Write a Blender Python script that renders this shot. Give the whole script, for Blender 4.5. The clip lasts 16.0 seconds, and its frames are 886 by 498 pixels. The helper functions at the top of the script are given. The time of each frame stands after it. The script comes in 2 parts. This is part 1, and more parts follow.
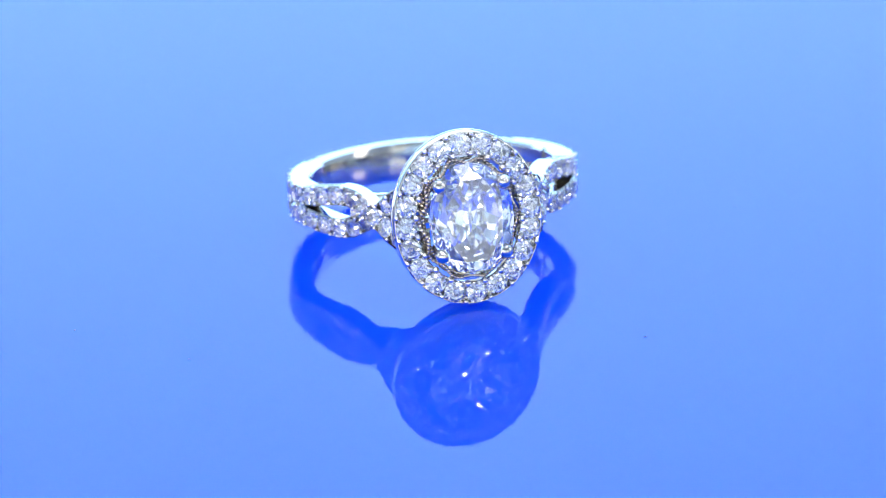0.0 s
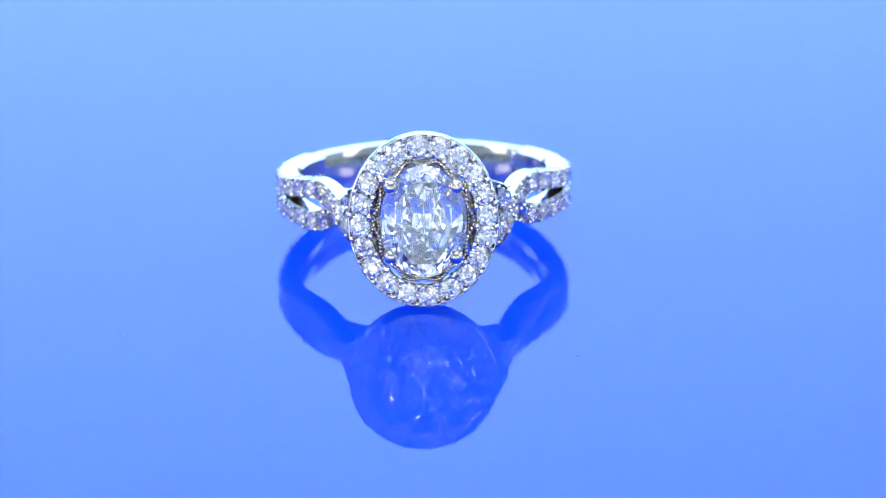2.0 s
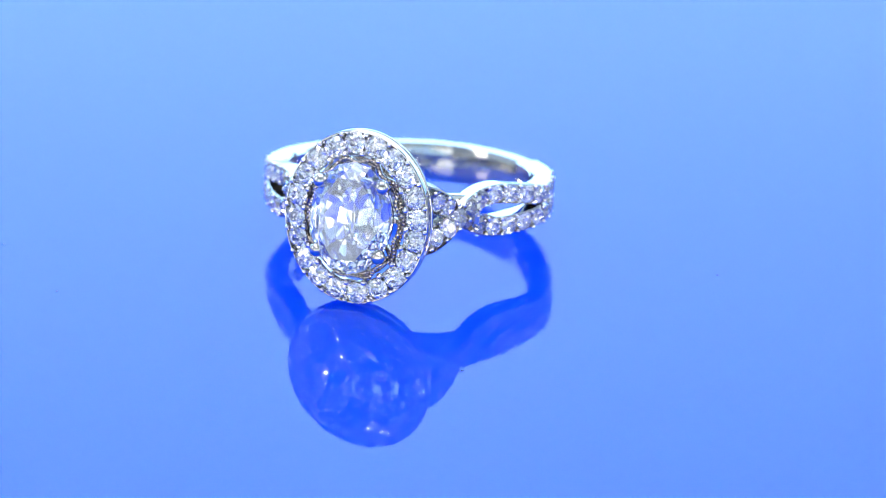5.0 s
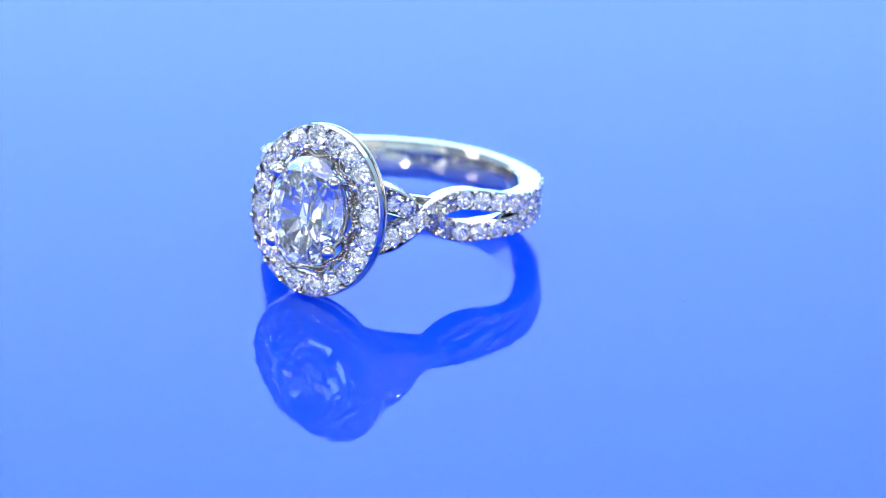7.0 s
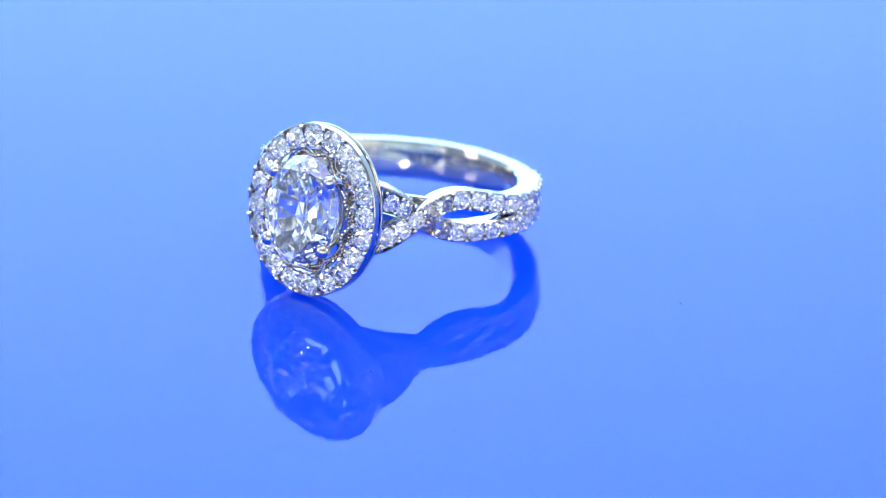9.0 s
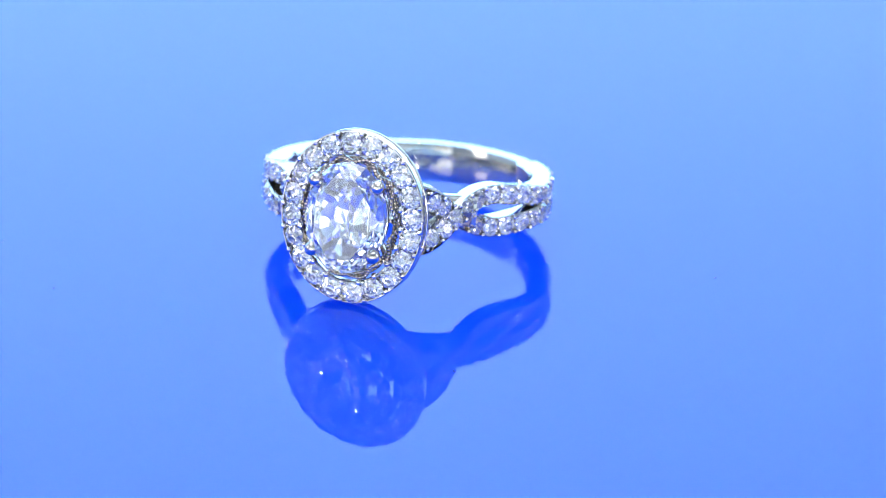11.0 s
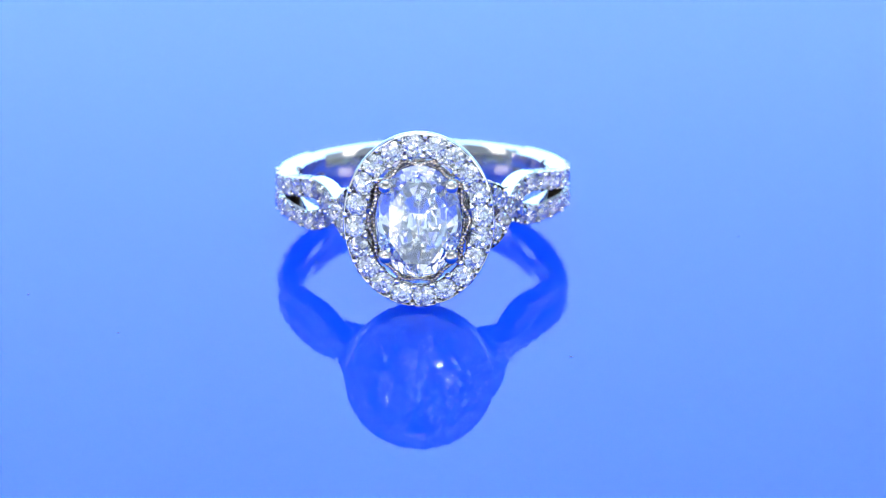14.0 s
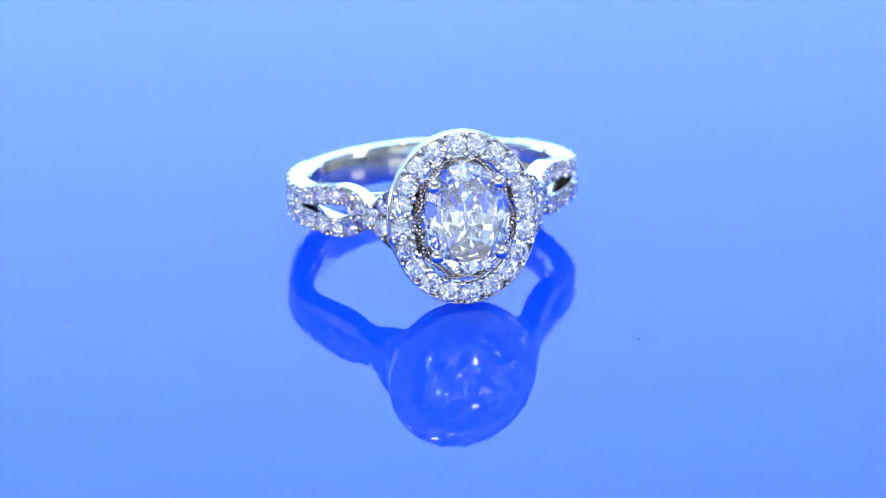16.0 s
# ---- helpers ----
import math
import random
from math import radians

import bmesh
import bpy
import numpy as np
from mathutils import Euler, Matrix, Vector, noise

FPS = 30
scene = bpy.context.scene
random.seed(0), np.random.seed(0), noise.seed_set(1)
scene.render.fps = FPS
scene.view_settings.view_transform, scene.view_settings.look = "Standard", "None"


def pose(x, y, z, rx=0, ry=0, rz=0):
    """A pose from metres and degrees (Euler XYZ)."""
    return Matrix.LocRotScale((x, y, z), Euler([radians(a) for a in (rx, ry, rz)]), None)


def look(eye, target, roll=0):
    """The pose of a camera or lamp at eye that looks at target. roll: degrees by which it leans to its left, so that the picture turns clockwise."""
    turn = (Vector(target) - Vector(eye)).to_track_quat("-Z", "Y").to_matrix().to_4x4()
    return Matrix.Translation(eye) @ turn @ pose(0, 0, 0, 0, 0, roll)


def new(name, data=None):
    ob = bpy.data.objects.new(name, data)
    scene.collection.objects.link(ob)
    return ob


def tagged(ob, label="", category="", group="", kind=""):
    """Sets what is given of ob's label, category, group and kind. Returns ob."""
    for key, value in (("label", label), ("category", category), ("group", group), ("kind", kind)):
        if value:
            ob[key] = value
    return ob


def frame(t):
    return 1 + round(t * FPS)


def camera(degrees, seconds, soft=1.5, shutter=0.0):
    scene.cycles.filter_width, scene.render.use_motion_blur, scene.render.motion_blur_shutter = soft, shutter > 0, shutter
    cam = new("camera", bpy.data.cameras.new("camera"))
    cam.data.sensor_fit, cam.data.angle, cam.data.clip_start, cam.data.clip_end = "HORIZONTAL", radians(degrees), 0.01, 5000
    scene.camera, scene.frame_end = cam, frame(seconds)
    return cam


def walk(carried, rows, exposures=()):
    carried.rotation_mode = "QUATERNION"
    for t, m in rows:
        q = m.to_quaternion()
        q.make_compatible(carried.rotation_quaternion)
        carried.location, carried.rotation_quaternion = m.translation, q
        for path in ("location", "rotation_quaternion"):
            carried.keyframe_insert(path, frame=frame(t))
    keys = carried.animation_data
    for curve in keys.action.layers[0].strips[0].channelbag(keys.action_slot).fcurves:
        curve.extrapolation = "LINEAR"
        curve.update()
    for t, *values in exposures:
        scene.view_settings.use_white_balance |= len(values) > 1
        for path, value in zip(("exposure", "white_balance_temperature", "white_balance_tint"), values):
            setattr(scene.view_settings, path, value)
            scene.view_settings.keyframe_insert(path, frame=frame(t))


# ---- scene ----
MM = 0.001
SECONDS = 16.0

# ---- camera: it stands still, looking 24 degrees down at the turning plate ----
cam = camera(15.0, SECONDS, soft=1.0)
EYE = (2.02 * MM, -217.6 * MM, 94.6 * MM)
AIM = (2.02 * MM, 0.0, -2.39 * MM)
walk(cam, [(0.0, look(EYE, AIM)), (SECONDS, look(EYE, AIM))])
cam.data.dof.use_dof = True
cam.data.dof.focus_distance = 0.2212
cam.data.dof.aperture_fstop = 30.0

# light goes round many times inside the cut stones
scene.cycles.max_bounces, scene.cycles.transmission_bounces, scene.cycles.glossy_bounces = 24, 24, 16
scene.cycles.sample_clamp_indirect, scene.cycles.blur_glossy = 0.0, 0.0

# ---- world and lights of the studio tent ----
world = bpy.data.worlds.new("studio_dark")
world.use_nodes = True
world.node_tree.nodes["Background"].inputs["Color"].default_value = (0.5, 0.55, 0.6, 1)
world.node_tree.nodes["Background"].inputs["Strength"].default_value = 0.02
scene.world = world


def soft_light(name, eye, target, sx, sy, radiance, colour=(1, 1, 1), shape="RECTANGLE"):
    data = bpy.data.lights.new(name, "AREA")
    data.shape, data.size, data.size_y, data.color = shape, sx, sy, colour
    area = sx * sy * (math.pi / 4 if shape in ("DISK", "ELLIPSE") else 1)
    data.energy = radiance * math.pi * area
    ob = new(name, data)
    ob.matrix_world = look(eye, target)
    return ob


soft_light("overhead_softbox", (0, 0.06, 0.50), (0, 0.06, 0), 0.50, 0.46, 1.50, (1, 0.985, 0.96))
soft_light("side_softbox", (-0.46, -0.08, 0.20), (0, 0, 0.02), 0.12, 0.26, 2.6, (1, 0.97, 0.93))
soft_light("side_softbox", (0.46, -0.08, 0.20), (0, 0, 0.02), 0.12, 0.26, 2.6, (1, 0.97, 0.93))
soft_light("front_softbox", (-0.35, -0.54, 0.16), (0, 0, 0.12), 0.32, 0.36, 1.35, (0.88, 0.95, 1))
soft_light("front_softbox", (0.35, -0.54, 0.16), (0, 0, 0.12), 0.28, 0.36, 1.00, (0.88, 0.95, 1))
soft_light("centre_softbox", (0.0, -0.62, 0.17), (0, 0, 0.15), 0.42, 0.36, 0.92, (0.62, 0.82, 1))
# small lamp heads that make the stones sparkle: azimuth and elevation as seen from the ring
for k in range(23):
    azimuth, elevation = -88 + 8 * k, (45, 65, 48, 72, 63)[k % 5]
    a, h = radians(azimuth), radians(elevation)
    soft_light("lamp_head", (0.46 * math.sin(a) * math.cos(h), -0.46 * math.cos(a) * math.cos(h), 0.46 * math.sin(h)), (0, -0.01, 0.006), 0.011, 0.011, 190.0, (1, 0.96, 0.90), "DISK")
soft_light("front_lamp", (-0.0506, -0.509, 0.067), (0.0, -0.0155, 0.0062), 0.05, 0.05, 30.0, (1, 0.97, 0.93), "DISK")


# ---- materials ----
def material(name):
    m = bpy.data.materials.new(name)
    m.use_nodes = True
    return m, m.node_tree.nodes, m.node_tree.links, m.node_tree.nodes["Principled BSDF"]


def noise_node(nodes, links, scale, detail=3.0):
    co = nodes.new("ShaderNodeTexCoord")
    n = nodes.new("ShaderNodeTexNoise")
    n.inputs["Scale"].default_value, n.inputs["Detail"].default_value = scale, detail
    links.new(co.outputs["Object"], n.inputs["Vector"])
    return n


def ramp(nodes, links, source, stops):
    r = nodes.new("ShaderNodeValToRGB")
    while len(r.color_ramp.elements) < len(stops):
        r.color_ramp.elements.new(0.5)
    for e, (p, c) in zip(r.color_ramp.elements, stops):
        e.position, e.color = p, (*c, 1)
    links.new(source, r.inputs["Fac"])
    return r


def bump(nodes, links, source, bsdf, strength, distance):
    b = nodes.new("ShaderNodeBump")
    b.inputs["Strength"].default_value, b.inputs["Distance"].default_value = strength, distance
    links.new(source, b.inputs["Height"])
    links.new(b.outputs["Normal"], bsdf.inputs["Normal"])


def make_metal(name, colour, rough, bumps):
    m, nodes, links, bsdf = material(name)
    bsdf.inputs["Metallic"].default_value = 1.0
    n = noise_node(nodes, links, 900.0)
    c = ramp(nodes, links, n.outputs["Fac"], [(0.3, [v * 0.93 for v in colour]), (0.7, colour)])
    links.new(c.outputs["Color"], bsdf.inputs["Base Color"])
    r = nodes.new("ShaderNodeMapRange")
    r.inputs["To Min"].default_value, r.inputs["To Max"].default_value = rough * 0.7, rough * 1.4
    links.new(n.outputs["Fac"], r.inputs["Value"])
    links.new(r.outputs["Result"], bsdf.inputs["Roughness"])
    fine = noise_node(nodes, links, 2600.0, 2.0)
    bump(nodes, links, fine.outputs["Fac"], bsdf, bumps, 0.00002)
    return m


GOLD = make_metal("polished_white_gold", (0.70, 0.67, 0.625), 0.09, 0.25)
GOLD_SET = make_metal("cut_white_gold_beads", (0.80, 0.77, 0.725), 0.14, 0.5)
# same white gold in the recess, its shade put into a browner base colour
GOLD_SHADED = make_metal("shaded_white_gold_gallery", (0.60, 0.53, 0.465), 0.22, 0.8)


def make_diamond(name, colour, ior):
    m, nodes, links, bsdf = material(name)
    bsdf.inputs["Base Color"].default_value = (*colour, 1)
    bsdf.inputs["Transmission Weight"].default_value = 1.0
    bsdf.inputs["Roughness"].default_value = 0.0
    bsdf.inputs["IOR"].default_value = ior
    return m


DIAMOND = make_diamond("clear_diamond", (1.0, 1.0, 1.0), 2.417)
OVAL = make_diamond("large_clear_diamond", (1.0, 1.0, 1.0), 2.25)


def make_acrylic():
    m, nodes, links, bsdf = material("glossy_blue_acrylic")
    n = noise_node(nodes, links, 9.0)
    c = ramp(nodes, links, n.outputs["Fac"], [(0.3, (0.0024, 0.057, 0.66)), (0.7, (0.0029, 0.060, 0.70))])
    links.new(c.outputs["Color"], bsdf.inputs["Base Color"])
    bsdf.inputs["Roughness"].default_value = 0.004
    bsdf.inputs["IOR"].default_value = 1.32
    bsdf.inputs["Subsurface Weight"].default_value = 1.0
    bsdf.inputs["Subsurface Radius"].default_value = (0.7, 0.85, 1.0)
    bsdf.inputs["Subsurface Scale"].default_value = 0.02
    return m


ACRYLIC = make_acrylic()


def make_plain(name, a, b, rough, scale):
    m, nodes, links, bsdf = material(name)
    n = noise_node(nodes, links, scale, 5.0)
    c = ramp(nodes, links, n.outputs["Fac"], [(0.3, a), (0.7, b)])
    links.new(c.outputs["Color"], bsdf.inputs["Base Color"])
    bsdf.inputs["Roughness"].default_value = rough
    bump(nodes, links, n.outputs["Fac"], bsdf, 0.2, 0.0005)
    return m


TENT = make_plain("pale_tent_fabric", (0.44, 0.45, 0.47), (0.52, 0.53, 0.55), 0.9, 120.0)
ROOM = make_plain("beige_room_wall", (0.20, 0.18, 0.155), (0.30, 0.275, 0.24), 0.8, 9.0)
DESK = make_plain("grey_desk_laminate", (0.30, 0.31, 0.33), (0.36, 0.37, 0.39), 0.5, 40.0)
DUST = make_plain("dark_lint", (0.02, 0.05, 0.25), (0.03, 0.08, 0.35), 0.9, 3000.0)


# unseen panel, added as a glowing surface for the plate to mirror
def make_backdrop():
    m, nodes, links, bsdf = material("glowing_pale_blue_backdrop")
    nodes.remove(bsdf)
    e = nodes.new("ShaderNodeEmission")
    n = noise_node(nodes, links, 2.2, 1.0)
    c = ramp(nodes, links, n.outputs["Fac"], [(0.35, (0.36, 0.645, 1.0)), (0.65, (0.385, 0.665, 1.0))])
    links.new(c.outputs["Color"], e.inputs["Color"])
    # no lamp lights the panel: its glow is set a little brighter towards its top
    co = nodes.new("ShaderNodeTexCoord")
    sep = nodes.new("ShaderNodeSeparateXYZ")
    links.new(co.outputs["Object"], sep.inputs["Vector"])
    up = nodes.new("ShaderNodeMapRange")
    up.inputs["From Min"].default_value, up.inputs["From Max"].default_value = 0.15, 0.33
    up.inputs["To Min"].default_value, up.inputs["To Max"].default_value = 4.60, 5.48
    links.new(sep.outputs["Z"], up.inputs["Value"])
    # and a little dimmer towards the right, also put into the emission
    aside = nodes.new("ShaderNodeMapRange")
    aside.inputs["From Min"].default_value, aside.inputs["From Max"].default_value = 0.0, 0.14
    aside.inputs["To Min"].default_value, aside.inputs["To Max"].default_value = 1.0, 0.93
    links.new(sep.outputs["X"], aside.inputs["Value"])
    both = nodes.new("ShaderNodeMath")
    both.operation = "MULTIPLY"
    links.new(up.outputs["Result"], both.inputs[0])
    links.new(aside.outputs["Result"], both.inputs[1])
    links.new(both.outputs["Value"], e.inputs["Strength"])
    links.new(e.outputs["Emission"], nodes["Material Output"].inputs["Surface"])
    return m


BACKDROP = make_backdrop()


# ---- mesh helpers ----
def link_mesh(name, bm, mat, smooth=None):
    me = bpy.data.meshes.new(name)
    bmesh.ops.recalc_face_normals(bm, faces=bm.faces)
    bm.to_mesh(me)
    bm.free()
    me.materials.append(mat)
    if smooth is not None:
        me.polygons.foreach_set("use_smooth", [True] * len(me.polygons))
        me.set_sharp_from_angle(angle=radians(smooth))
    return me


def part(name, bm, mat, parent, label="", smooth=35):
    ob = new(name, bm if isinstance(bm, bpy.types.Mesh) else link_mesh(name, bm, mat, smooth))
    ob.parent = parent
    return tagged(ob, label)


def box(bm, lo, hi, m=None):
    made = bmesh.ops.create_cube(bm, size=1.0)["verts"]
    for v in made:
        v.co = Vector([lo[i] + (v.co[i] + 0.5) * (hi[i] - lo[i]) for i in range(3)])
        if m:
            v.co = m @ v.co
    return made


def sweep(bm, frames, section, closed=False):
    """frames: (place, outward, sideways); section: (side, out) pairs, a closed loop, or a function of the frame's number."""
    rows = []
    for k, (p, n, b) in enumerate(frames):
        shape = section(k) if callable(section) else section
        rows.append([bm.verts.new(p + b * s + n * o) for s, o in shape])
    count = len(rows[0])
    for i in range(len(rows) - (0 if closed else 1)):
        a, c = rows[i], rows[(i + 1) % len(rows)]
        for j in range(count):
            bm.faces.new((a[j], a[(j + 1) % count], c[(j + 1) % count], c[j]))
    if not closed:
        bm.faces.new(rows[0])
        bm.faces.new(list(reversed(rows[-1])))


def channel(width, depth, floor, wall):
    """A U-shaped section, its open side outwards, whose lips lie at out = 0."""
    w, r = width / 2, 0.10 * MM
    return [(-w, -r), (-w + r, 0), (-w + wall, 0), (-w + wall + 0.03 * MM, -floor), (w - wall - 0.03 * MM, -floor), (w - wall, 0), (w - r, 0),
            (w, -r), (w, -depth + 2 * r), (w - 2 * r, -depth), (-w + 2 * r, -depth), (-w, -depth + 2 * r)]


def rounded(width, depth, r, crown=0.0, inner=0.0):
    w = width / 2
    return [(-w, -r), (-w + r * 0.3, -r * 0.3), (-w + r, 0), (0, crown), (w - r, 0), (w - r * 0.3, -r * 0.3), (w, -r),
            (w, -depth + r), (w - r * 0.3, -depth + r * 0.3), (w - r, -depth), (w * 0.55, -depth - inner * 0.8), (0, -depth - inner), (-w * 0.55, -depth - inner * 0.8), (-w + r, -depth), (-w + r * 0.3, -depth + r * 0.3), (-w, -depth + r)]


def brilliant(name, rx, ry, table_x, table_y, crown, pavilion, girdle, keel=0.0, mat=None, fine=0.0):
    """A brilliant-cut stone; its girdle lies in the plane z = 0, its table looks to +z."""
    bm = bmesh.new()

    def ring_of(count, fx, fy, z, off=0.0):
        return [bm.verts.new((rx * fx * math.cos(2 * math.pi * (i + off) / count), ry * fy * math.sin(2 * math.pi * (i + off) / count), z)) for i in range(count)]

    g = girdle / 2
    table = ring_of(8, table_x, table_y, g + crown, 0.5)
    mid = ring_of(8, (1 + table_x) / 2 + 0.02, (1 + table_y) / 2 + 0.02, g + crown * 0.52)
    top = ring_of(16, 1, 1, g)
    low = ring_of(16, 1, 1, -g)
    deep = ring_of(8, 0.18, keel + (1 - keel) * 0.18, -g - pavilion * 0.835, 0.5)
    half = ring_of(16, 0.64, keel * 0.5 + (1 - keel * 0.5) * 0.64, -g - pavilion * 0.43) if keel or fine else None
    if keel:
        end = ring_of(8, 0.03, keel, -g - pavilion, 0.5)
        bm.faces.new(list(reversed(end)))
    else:
        tip = bm.verts.new((0, 0, -g - pavilion))
    bm.faces.new(table)
    for i in range(8):
        j = (i + 1) % 8
        bm.faces.new((table[i - 1], mid[i], table[i]))
        bm.faces.new((table[i], mid[i], top[2 * i + 1]))
        bm.faces.new((table[i], top[2 * i + 1], mid[j]))
        bm.faces.new((mid[i], top[2 * i], top[2 * i + 1]))
        bm.faces.new((mid[i], top[2 * i - 1], top[2 * i]))
        belt = half or low
        bm.faces.new((belt[2 * i], deep[i], belt[2 * i + 1]))
        bm.faces.new((belt[2 * i + 1], deep[i], belt[(2 * i + 2) % 16]))
        if keel:
            bm.faces.new((deep[i - 1], end[i - 1], end[i], deep[i]))
        else:
            bm.faces.new((deep[i - 1], tip, deep[i]))
        bm.faces.new((belt[2 * i], deep[i - 1], deep[i]))
    if half:
        for i in range(16):
            j = (i + 1) % 16
            bm.faces.new((low[i], half[i], half[j]) if i % 2 else (low[i], half[i], low[j]))
            bm.faces.new((low[i], half[j], low[j]) if i % 2 else (half[i], half[j], low[j]))
        rng = random.Random(11)
        for group, amount in ((deep, 0.13), (half, 0.05), (mid, 0.05)):
            for v in group:
                v.co += Vector((rng.uniform(-1, 1), rng.uniform(-1, 1), rng.uniform(-0.5, 0.5))) * amount * (fine or 1.0) * MM
    for i in range(16):
        bm.faces.new((top[i], low[i], low[(i + 1) % 16], top[(i + 1) % 16]))
    return link_mesh(name, bm, mat or DIAMOND)


def bead_mesh(name, radius, stretch=1.0, segments=8):
    bm = bmesh.new()
    bmesh.ops.create_uvsphere(bm, u_segments=segments, v_segments=max(4, segments // 2 + 1), radius=radius)
    for v in bm.verts:
        v.co.z *= stretch
    return link_mesh(name, bm, GOLD_SET, 60)


# ---- the place: studio tent, desk, turning plate ----
def slab(name, lo, hi, mat, label, category):
    bm = bmesh.new()
    box(bm, lo, hi)
    ob = new(name, link_mesh(name, bm, mat))
    return tagged(ob, label, category, kind="structure")


slab("floor", (-0.55, -0.65, -0.045), (0.55, 0.55, -0.025), DESK, "plain grey desk under the turning plate", "desk")
slab("wall_west", (-0.57, -0.65, -0.025), (-0.55, 0.55, 0.60), TENT, "pale fabric side of the light tent", "tent wall")
slab("wall_east", (0.55, -0.65, -0.025), (0.57, 0.55, 0.60), TENT, "pale fabric side of the light tent", "tent wall")
slab("wall_south", (-0.57, -0.67, -0.025), (0.57, -0.65, 0.60), ROOM, "plain beige room wall behind the camera", "wall")
slab("ceiling", (-0.57, -0.67, 0.60), (0.57, 0.57, 0.62), TENT, "pale fabric roof of the light tent", "tent roof")
slab("backdrop", (-0.57, 0.55, -0.025), (0.57, 0.57, 0.60), BACKDROP, "unseen glowing pale blue backdrop, gradient set in its emission", "backdrop")


def make_plate():
    plate = new("turntable")
    tagged(plate, "round turning plate with a glossy blue acrylic top", "turntable")
    bm = bmesh.new()
    profile = [(0.0, -0.006), (0.239, -0.006), (0.240, -0.005), (0.240, -0.0012), (0.2396, -0.0004), (0.2388, 0.0)]
    rows = []
    for i in range(128):
        a = 2 * math.pi * i / 128
        rows.append([bm.verts.new((r * math.cos(a), r * math.sin(a), z)) for r, z in profile[1:]])
    for i in range(128):
        a, b = rows[i], rows[(i + 1) % 128]
        for j in range(4):
            bm.faces.new((a[j], b[j], b[j + 1], a[j + 1]))
    bm.faces.new([r[-1] for r in rows])
    bm.faces.new([r[0] for r in reversed(rows)])
    part("acrylic_top", bm, ACRYLIC, plate, "glossy blue acrylic sheet", 12)
    bm = bmesh.new()
    bmesh.ops.create_cone(bm, cap_ends=True, segments=64, radius1=0.07, radius2=0.06, depth=0.019)
    bmesh.ops.translate(bm, verts=bm.verts, vec=(0, 0, -0.0155))
    part("base", bm, DESK, plate, "grey turntable base", 30)
    for x, y, turn, size in SPECKS:
        bm = bmesh.new()
        bmesh.ops.create_uvsphere(bm, u_segments=8, v_segments=5, radius=1.0)
        bmesh.ops.transform(bm, matrix=pose(x * MM, y * MM, 0.03 * MM, 0, 0, turn) @ Matrix.Diagonal((size * MM, 0.05 * MM, 0.04 * MM, 1)), verts=bm.verts)
        part("lint", bm, DUST, plate, "tiny dark fleck of lint")
    return plate


SPECKS = [(12.0, -21.6, 5, 0.12), (-24.7, -14.8, 60, 0.10), (22.8, -1.5, 20, 0.08), (-17.7, -20.3, 10, 0.08)]

# ---- the ring, in its own space: finger axis z, head to -y ----
TILT = 11.7        # the head is taller than the band, so the ring leans back
FACE = 10.68 * MM   # halo face from the ring's centre
HALO_X, HALO_Z = 4.26 * MM, 5.09 * MM
STONE_X, STONE_Z = 2.88 * MM, 3.75 * MM


def spline(x, xs, ys):
    """Smooth value through the stops (xs, ys)."""
    if x <= xs[0]:
        return ys[0]
    for i in range(len(xs) - 1):
        if x <= xs[i + 1]:
            h = xs[i + 1] - xs[i]
            t = (x - xs[i]) / h

            def slope(k):
                if k == 0 or k == len(xs) - 1:
                    return 0.0
                return (ys[k + 1] - ys[k - 1]) / (xs[k + 1] - xs[k - 1])

            a, b = slope(i) * h, slope(i + 1) * h
            return (2 * t**3 - 3 * t**2 + 1) * ys[i] + (t**3 - 2 * t**2 + t) * a + (-2 * t**3 + 3 * t**2) * ys[i + 1] + (t**3 - t**2) * b
    return ys[-1]


R_STOPS = ([17, 24, 30, 35, 39.5, 54, 71, 92, 115, 140, 180], [10.9, 10.75, 10.2, 9.68, 9.32, 9.05, 9.34, 9.9, 9.85, 9.75, 9.85])
Z_STOPS = ([17, 24, 31, 39.5, 50, 60, 71, 81, 91, 102], [1.68, 1.42, 0.88, 0.0, -0.84, -1.13, -0.97, -0.74, -0.66, -0.63])


BAND_BACK = 0.15   # millimetres by which the band lies behind the centre


def band_yaw(phi):
    """The band is twisted a little about the finger against the head, most behind its lobes."""
    k = min(1.0, max(0.0, (phi - 38) / 30))
    return radians(1.9 + 2.4 * k * k * (3 - 2 * k))


def band_rise(x, phi):
    """The band sits a little askew under the head: millimetres by which it rises at x, and towards the back."""
    k = min(1.0, max(0.0, (phi - 62) / 45))
    return 0.11 + 0.013 * (x - math.sqrt(x * x + 4)) + 0.004 * x + 0.28 * k * k * (3 - 2 * k)


def strand_point(phi, side, way, over):
    r = spline(phi, *R_STOPS) + over * 0.22 * math.exp(-((phi - 39.5) / 7.0) ** 2)
    # the band is not quite round: one lobe is bent in, and its widest part bulges
    r -= (0.60 if side > 0 else 0.05) * math.exp(-((phi - 55) / 16.0) ** 2)
    r += (0.30 if side > 0 else 0.12) * math.exp(-((phi - 80) / 10.0) ** 2)
    z = way * spline(phi, *Z_STOPS)
    a = radians(phi)
    a = side * a + band_yaw(phi)
    x = r * math.sin(a)
    return Vector((x, BAND_BACK - r * math.cos(a), z + band_rise(x, phi))) * MM


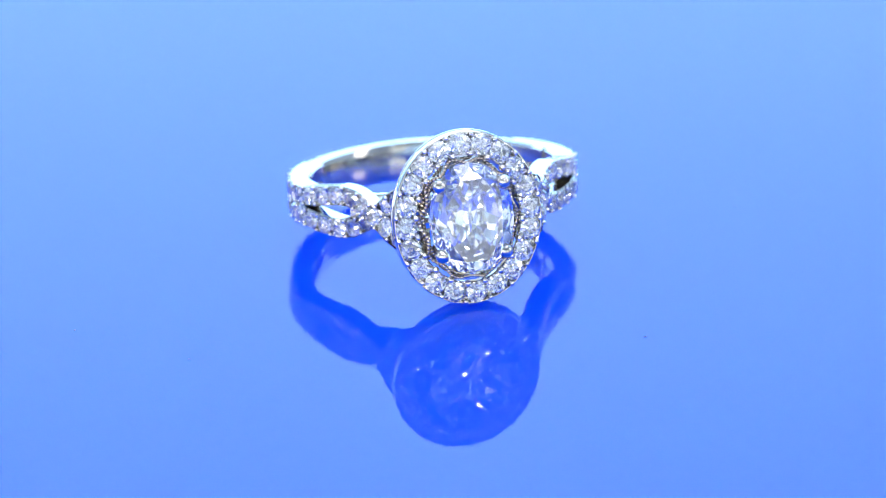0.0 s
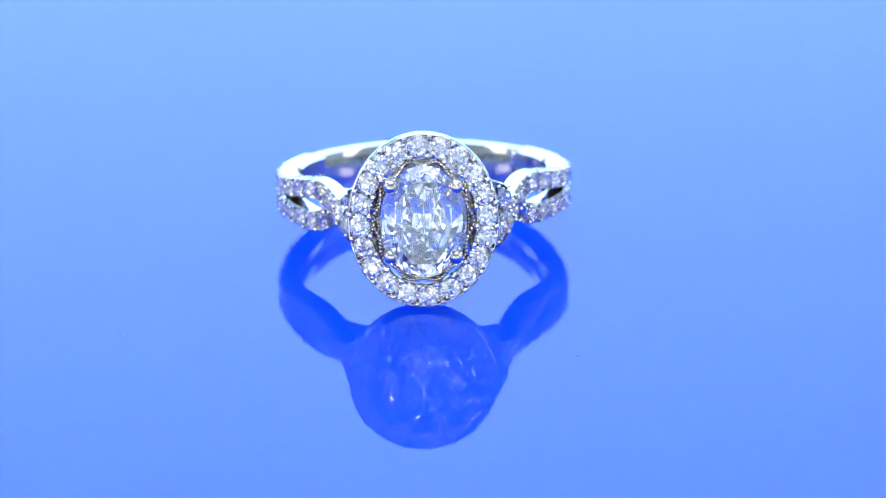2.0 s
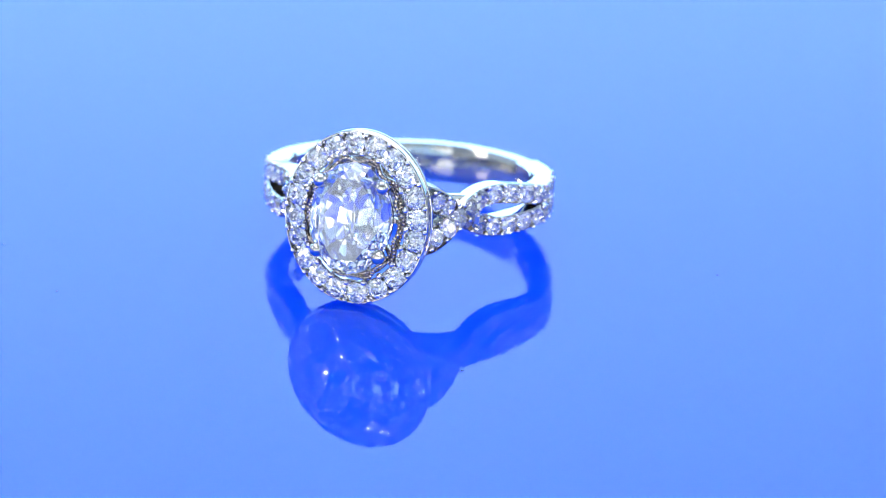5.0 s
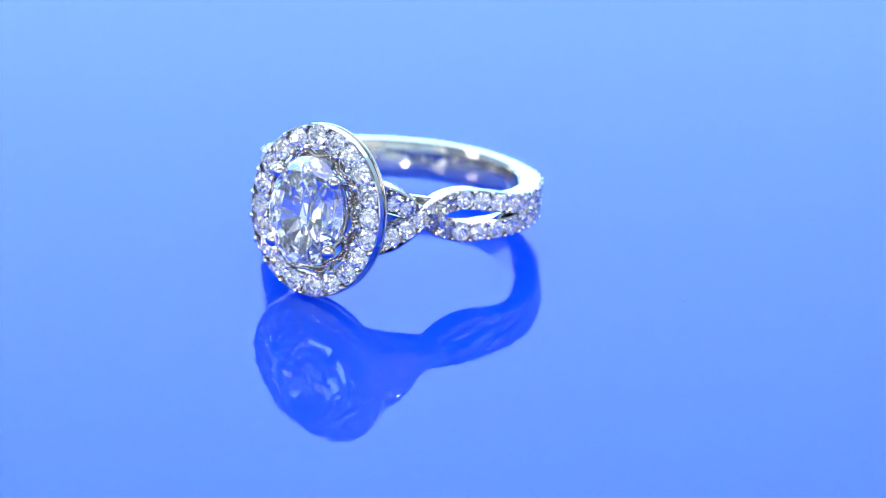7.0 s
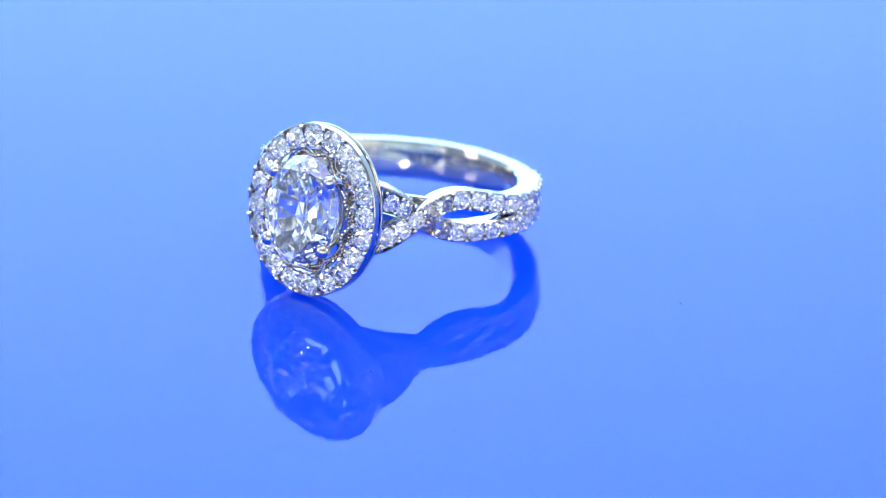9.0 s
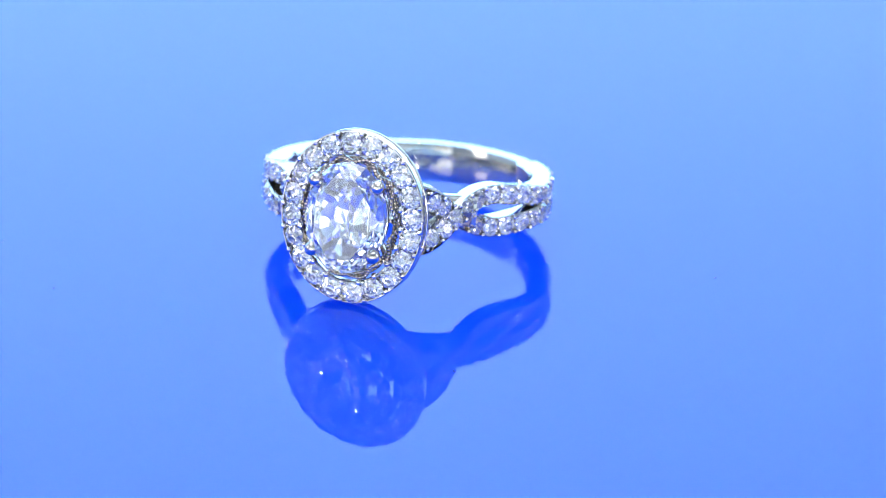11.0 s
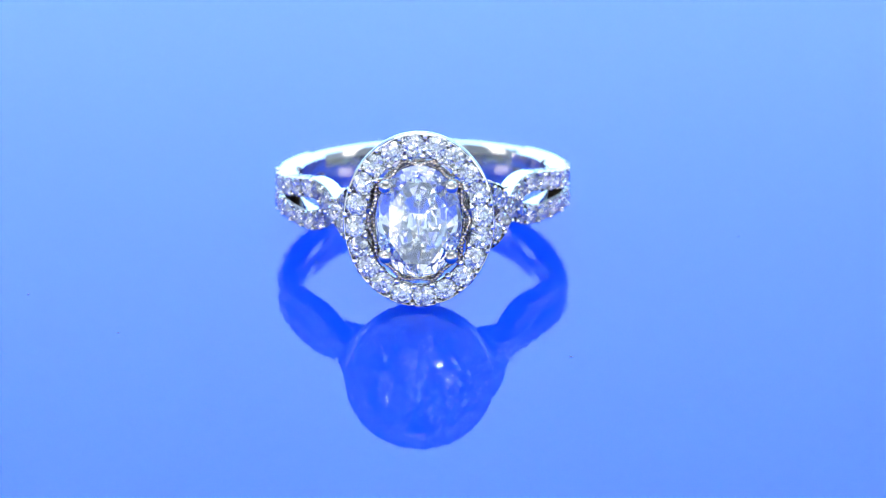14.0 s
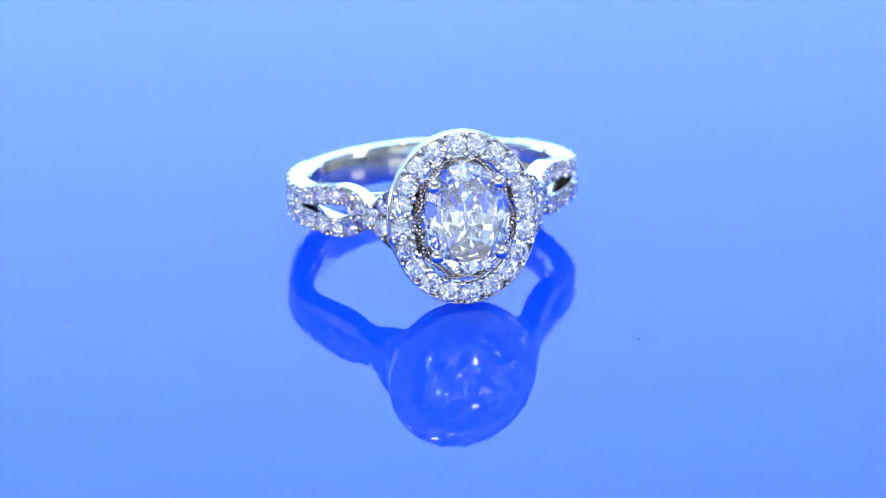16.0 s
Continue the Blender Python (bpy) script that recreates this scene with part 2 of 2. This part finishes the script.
def strand_frame(phi, side, way, over):
    p = strand_point(phi, side, way, over)
    t = (strand_point(phi + 0.5, side, way, over) - strand_point(phi - 0.5, side, way, over)).normalized()
    out = Vector((p.x, p.y, 0)).normalized()
    b = t.cross(out).normalized()
    n = b.cross(t).normalized()
    if n.dot(out) < 0:
        n = -n
    return p, n, b


def placed(p, n, along):
    """The pose of a stone at p whose table looks along n."""
    x = (along - n * along.dot(n)).normalized()
    return Matrix.Translation(p) @ Matrix((x, n.cross(x), n)).transposed().to_4x4()


def add_piece(name, mesh, parent, m):
    ob = new(name, mesh)
    ob.parent = parent
    ob.matrix_local = m
    return ob


def make_ring():
    ring = new("engagement_ring")
    tagged(ring, "white gold halo ring with oval diamond and twisted pave band", "ring")
    rng = random.Random(4)

    pave = brilliant("pave_diamond", 0.64 * MM, 0.64 * MM, 0.54, 0.54, 0.21 * MM, 0.55 * MM, 0.03 * MM, fine=0.45)
    shoulder_stone = brilliant("pave_diamond", 0.56 * MM, 0.56 * MM, 0.58, 0.58, 0.18 * MM, 0.48 * MM, 0.03 * MM)
    halo_stone = brilliant("halo_diamond", 0.77 * MM, 0.77 * MM, 0.38, 0.38, 0.30 * MM, 0.66 * MM, 0.03 * MM, fine=0.55)
    bead = bead_mesh("bead_prong", 0.19 * MM, 1.05)
    inner_bead = bead_mesh("bead_prong", 0.25 * MM, 1.3)
    small_bead = bead_mesh("bead_prong", 0.16 * MM, 1.1)

    # plain shank round the back
    bm = bmesh.new()
    frames = []
    for k in range(49):
        phi = 126 + (360 - 252) * k / 48
        a = radians(phi) + band_yaw(180)
        r = spline(min(phi, 360 - phi), *R_STOPS)
        n = Vector((math.sin(a), -math.cos(a), 0))
        frames.append(((n * r + Vector((0, BAND_BACK, band_rise(n.x * r, 180)))) * MM, n, Vector((0, 0, 1))))
    sweep(bm, frames, rounded(2.75 * MM, 1.44 * MM, 0.15 * MM, 0.05 * MM, 0.11 * MM))
    part("shank", bm, GOLD, ring, "plain polished white gold shank")

    # shoulders of the shank, each with two rows of stones
    for side in (-1, 1):
        bm = bmesh.new()

        def shoulder_frame(phi):
            a = side * radians(phi) + band_yaw(phi)
            n = Vector((math.sin(a), -math.cos(a), 0))
            r = spline(phi, *R_STOPS)
            return (n * r + Vector((0, BAND_BACK, band_rise(n.x * r, phi)))) * MM, n, Vector((0, 0, 1))

        one = channel(1.38 * MM, 1.55 * MM, 0.60 * MM, 0.10 * MM)
        lips = [(u - 0.68 * MM, v) for u, v in one[:7]] + [(u + 0.68 * MM, v) for u, v in one[1:]] + [(u - 0.68 * MM, v) for u, v in one[10:]]
        shut = [(u, max(v, -0.04 * MM) if abs(abs(u) - 0.68 * MM) < 0.66 * MM and v > -0.7 * MM else v) for u, v in lips]
        sweep(bm, [shoulder_frame(98.5 + (0, 0.6, 1.6, 3)[k] if k < 4 else 101.5 + 26 * (k - 3) / 14) for k in range(18)], lambda k: shut if k < 2 or k > 16 else lips)
        shoulder = part("shoulder", bm, GOLD, ring, "shoulder of the shank with two rows of diamonds")
        for k in range(4):
            for row in (-1, 1):
                phi = 103.5 + 7.2 * k + (1.5 if row > 0 else 0.0)
                p, n, b = shoulder_frame(phi)
                add_piece("pave_diamond", shoulder_stone, shoulder, placed(p + b * row * 0.68 * MM - n * 0.02 * MM, (n + b * rng.uniform(-0.06, 0.06)).normalized(), b + n.cross(b) * k))
                p, n, b = shoulder_frame(phi + 3.6)
                for s in (-1, 1):
                    add_piece("bead_prong", small_bead, shoulder, placed(p + b * (row * 0.68 + s * 0.46) * MM + n * 0.06 * MM, n, b))

    # flat bridge inside the ring, behind the head
    bm = bmesh.new()
    frames = []
    for k in range(33):
        u = -1 + 2 * k / 32
        a = math.asin(0.42 * u)
        n = Vector((math.sin(a), -math.cos(a), 0))
        frames.append((Vector((6.9 * u, -6.75 + 1.55 * u * u, 0.1 + 0.14 * u)) * MM, n, Vector((0, 0, 1))))
    sweep(bm, frames, rounded(2.3 * MM, 0.62 * MM, 0.15 * MM))
    part("bridge", bm, GOLD, ring, "plain polished bridge under the head")

    # twisted strands, two each side, channel set
    for side in (-1, 1):
        for way in (-1, 1):
            over = -way
            bm = bmesh.new()
            phis = [15.5 + 0.02 + (107 - 15.5) * k / 72 for k in range(73)]
            sweep(bm, [strand_frame(f, side, way, over) for f in phis], lambda k: channel((1.34 + 0.44 * min(1.0, max(0.0, (36 - phis[k]) / 10)) + 0.12 * min(1.0, max(0.0, (phis[k] - 78) / 16))) * MM, 1.40 * MM, 0.62 * MM, 0.10 * MM))
            strand = part("strand", bm, GOLD, ring, "twisted pave-set band strand")
            # stones at even steps along the strand
            phi, walked, last, spots = 20.0, 0.9 * MM, strand_point(20.0, side, way, over), []
            while phi < 102:
                phi += 0.1
                p = strand_point(phi, side, way, over)
                walked += (p - last).length
                last = p
                if walked >= 1.24 * MM:
                    walked -= 1.24 * MM
                    spots.append(phi)
            for k, phi in enumerate(spots):
                if over < 0 and abs(phi - 39.5) < 3.4:
                    continue
                p, n, b = strand_frame(phi, side, way, over)
                lean = (n + b * rng.uniform(-0.05, 0.05) + b.cross(n) * rng.uniform(-0.06, 0.06)).normalized()
                turn = b * math.cos(k * 1.7) + b.cross(n) * math.sin(k * 1.7)
                add_piece("pave_diamond", pave, strand, placed(p - n * 0.02 * MM, lean, turn))
                if k + 1 < len(spots):
                    p, n, b = strand_frame((phi + spots[k + 1]) / 2, side, way, over)
                    for s in (-1, 1):
                        add_piece("bead_prong", small_bead, strand, placed(p + b * s * 0.54 * MM + n * 0.05 * MM, n, b))

    # halo
    out = Vector((0, -1, 0))

    def oval(a, ax, az, y):
        return Vector((ax * math.cos(a), y, az * math.sin(a)))

    def oval_side(a, ax, az):
        return Vector((az * math.cos(a), 0, ax * math.sin(a))).normalized()

    bm = bmesh.new()
    count = 128
    frames = []
    for k in range(count):
        a = 2 * math.pi * k / count
        frames.append((oval(a, HALO_X, HALO_Z, -FACE), out, oval_side(a, HALO_X, HALO_Z)))
    sweep(bm, frames, channel(1.52 * MM, 0.76 * MM, 0.68 * MM, 0.06 * MM), True)
    halo = part("halo", bm, GOLD, ring, "oval white gold halo set with round diamonds")
    lengths = [0.0]
    steps = 1440
    for k in range(steps):
        a, b = 2 * math.pi * k / steps, 2 * math.pi * (k + 1) / steps
        lengths.append(lengths[-1] + (oval(b, HALO_X, HALO_Z, 0) - oval(a, HALO_X, HALO_Z, 0)).length)
    stones = 20

    def at(fraction):
        want = lengths[-1] * (fraction % 1.0)
        return 2 * math.pi * int(np.searchsorted(lengths, want)) / steps

    for k in range(stones):
        a = at((k + 0.25) / stones)
        b = oval_side(a, HALO_X, HALO_Z)
        n = (out + b * 0.16 + Vector((rng.uniform(-0.09, 0.09), 0, rng.uniform(-0.09, 0.09)))).normalized()
        add_piece("halo_diamond", halo_stone, halo, placed(oval(a, HALO_X, HALO_Z, -FACE - 0.02 * MM), n, Vector((math.cos(k * 2.1), 0, math.sin(k * 2.1)))))
        a = at((k + 0.75) / stones)
        b = oval_side(a, HALO_X, HALO_Z)
        for s in (-0.70, 0.58):
            add_piece("bead_prong", bead if s > 0 else inner_bead, halo, placed(oval(a, HALO_X, HALO_Z, -FACE - (0.08 if s > 0 else 0.20) * MM) + b * s * MM, out, b))

    # lower rim line under the halo
    bm = bmesh.new()
    frames = []
    for k in range(count):
        a = 2 * math.pi * k / count
        frames.append((oval(a, HALO_X + 0.50 * MM, HALO_Z + 0.50 * MM, -FACE + 0.92 * MM), out, oval_side(a, HALO_X, HALO_Z)))
    sweep(bm, frames, rounded(0.50 * MM, 0.22 * MM, 0.07 * MM), True)
    part("under_rim", bm, GOLD, ring, "thin polished rim under the halo")

    # basket rails, beaded gallery and prongs
    for ax, az, y, tube in ((2.35, 3.05, -10.6, 0.30), (1.85, 2.5, -9.35, 0.34)):
        bm = bmesh.new()
        frames = []
        for k in range(64):
            a = 2 * math.pi * k / 64
            frames.append((oval(a, ax * MM, az * MM, y * MM), out, oval_side(a, ax * MM, az * MM)))
        sweep(bm, frames, rounded(tube * 1.3 * MM, tube * 1.3 * MM, 0.1 * MM), True)
        part("basket_rail", bm, GOLD, ring)

    def wave(a):
        w = 0.5 + 0.5 * math.cos(10 * a)
        return (2.98 + 0.36 * w) * MM, (3.80 + 0.32 * w) * MM, (-11.05 + 0.45 * w) * MM

    bm = bmesh.new()
    frames = []
    for k in range(160):
        a = 2 * math.pi * k / 160
        ax, az, y = wave(a)
        frames.append((oval(a, ax, az, y), out, oval_side(a, ax, az)))
    sweep(bm, frames, rounded(0.24 * MM, 0.35 * MM, 0.07 * MM), True)
    gallery = part("gallery_wire", bm, GOLD_SHADED, ring, "scalloped beaded gallery wire")
    bm = bmesh.new()
    for k in range(96):
        ax, az, y = wave(2 * math.pi * k / 96)
        p = oval(2 * math.pi * k / 96, ax, az, y - 0.06 * MM)
        bmesh.ops.create_icosphere(bm, subdivisions=1, radius=0.17 * MM, matrix=Matrix.Translation(p))
        for ax, az, y, shift in ((2.98, 3.82, -10.55, 0.5), (3.16, 3.98, -10.30, 0.0)):
            p = oval(2 * math.pi * (k + shift) / 96, ax * MM, az * MM, y * MM)
            bmesh.ops.create_icosphere(bm, subdivisions=1, radius=0.155 * MM, matrix=Matrix.Translation(p))
    beads = part("milgrain", bm, GOLD_SHADED, gallery, "row of tiny milgrain beads", 60)
    tagged(beads, kind="stuff")
    bm = bmesh.new()
    frames = []
    for k in range(96):
        a = 2 * math.pi * k / 96
        frames.append((oval(a, 2.98 * MM, 3.82 * MM, -10.45 * MM), out, oval_side(a, 2.98 * MM, 3.82 * MM)))
    sweep(bm, frames, rounded(0.26 * MM, 0.30 * MM, 0.07 * MM), True)
    part("gallery_ledge", bm, GOLD_SHADED, ring, "inner ledge of the beaded gallery")
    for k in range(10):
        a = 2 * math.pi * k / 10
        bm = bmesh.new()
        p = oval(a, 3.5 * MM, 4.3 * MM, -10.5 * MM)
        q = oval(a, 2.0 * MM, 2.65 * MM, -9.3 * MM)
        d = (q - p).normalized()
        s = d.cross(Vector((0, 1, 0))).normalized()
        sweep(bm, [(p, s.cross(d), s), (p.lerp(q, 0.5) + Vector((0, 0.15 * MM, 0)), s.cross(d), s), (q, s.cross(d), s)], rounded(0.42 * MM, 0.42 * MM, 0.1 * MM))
        part("gallery_strut", bm, GOLD_SHADED, ring)

    for sx in (-1, 1):
        for sz in (-1, 1):
            bm = bmesh.new()
            foot = Vector((sx * 1.35, -9.2, sz * 1.8 + 0.1)) * MM
            head = Vector((sx * 2.05, -11.75, sz * 2.28 + 0.2)) * MM
            d = (head - foot).normalized()
            s = d.cross(Vector((0, 0, 1))).normalized()
            u = s.cross(d)
            rows = []
            for k, (f, r) in enumerate(((0, 0.34), (0.5, 0.34), (0.9, 0.36), (1.0, 0.44), (1.06, 0.50), (1.14, 0.51), (1.22, 0.45), (1.28, 0.32), (1.31, 0.13))):
                c = foot.lerp(head, f) if f <= 1 else head + d * (f - 1) * 2.6 * MM
                rows.append([bm.verts.new(c + (s * math.cos(t) + u * math.sin(t)) * r * MM) for t in [2 * math.pi * j / 14 for j in range(14)]])
            for i in range(len(rows) - 1):
                for j in range(14):
                    bm.faces.new((rows[i][j], rows[i][(j + 1) % 14], rows[i + 1][(j + 1) % 14], rows[i + 1][j]))
            bm.faces.new(rows[0])
            bm.faces.new(rows[-1])
            part("prong", bm, GOLD, ring, "round-tipped claw holding the oval diamond", 50)

    # the oval centre stone
    stone = brilliant("oval_diamond", STONE_X, STONE_Z, 0.70, 0.78, 0.92 * MM, 2.40 * MM, 0.08 * MM, 0.28, OVAL)
    ob = add_piece("oval_diamond", stone, ring, placed(Vector((0, -11.75 * MM, 0.18 * MM)), Vector((0, -0.9981, 0.061)), Vector((1, 0, 0))))
    tagged(ob, "large oval brilliant-cut diamond")
    return ring


plate = make_plate()
ring = make_ring()

# ---- the turning of plate and ring ----
YAW = 3.55
RING_AT = (0.87, -3.60)
TURN_START, TURN_RATE = 8.97, 6.1


def turn_at(t):
    """Degrees by which the plate is turned: one way, a short stop, and back."""
    if t <= 7.6:
        return TURN_START - TURN_RATE * t
    if t >= 8.6:
        return TURN_START - TURN_RATE * (16.2 - t)
    return TURN_START - TURN_RATE * 7.6 - {7.8: 1.05, 7.95: 1.6, 8.1: 1.8, 8.25: 1.6, 8.4: 1.05}[t]


def motions():
    lean = pose(0, 0, 0, -TILT)
    lowest = min((lean @ o.matrix_local @ v.co).z for o in ring.children if o.type == "MESH" for v in o.data.vertices)
    base = pose(RING_AT[0] * MM, RING_AT[1] * MM, -lowest, 0, 0, YAW) @ lean
    times = [0.0, 1.0, 2.0, 3.0, 4.0, 5.0, 6.0, 7.0, 7.3, 7.6, 7.8, 7.95, 8.1, 8.25, 8.4, 8.6, 8.9, 9.2, 10.0, 11.0, 12.0, 13.0, 14.0, 15.0, 16.0]
    walk(plate, [(t, pose(0, 0, 0, 0, 0, turn_at(t))) for t in times])
    walk(ring, [(t, pose(0, 0, 0, 0, 0, turn_at(t)) @ base) for t in times])


motions()
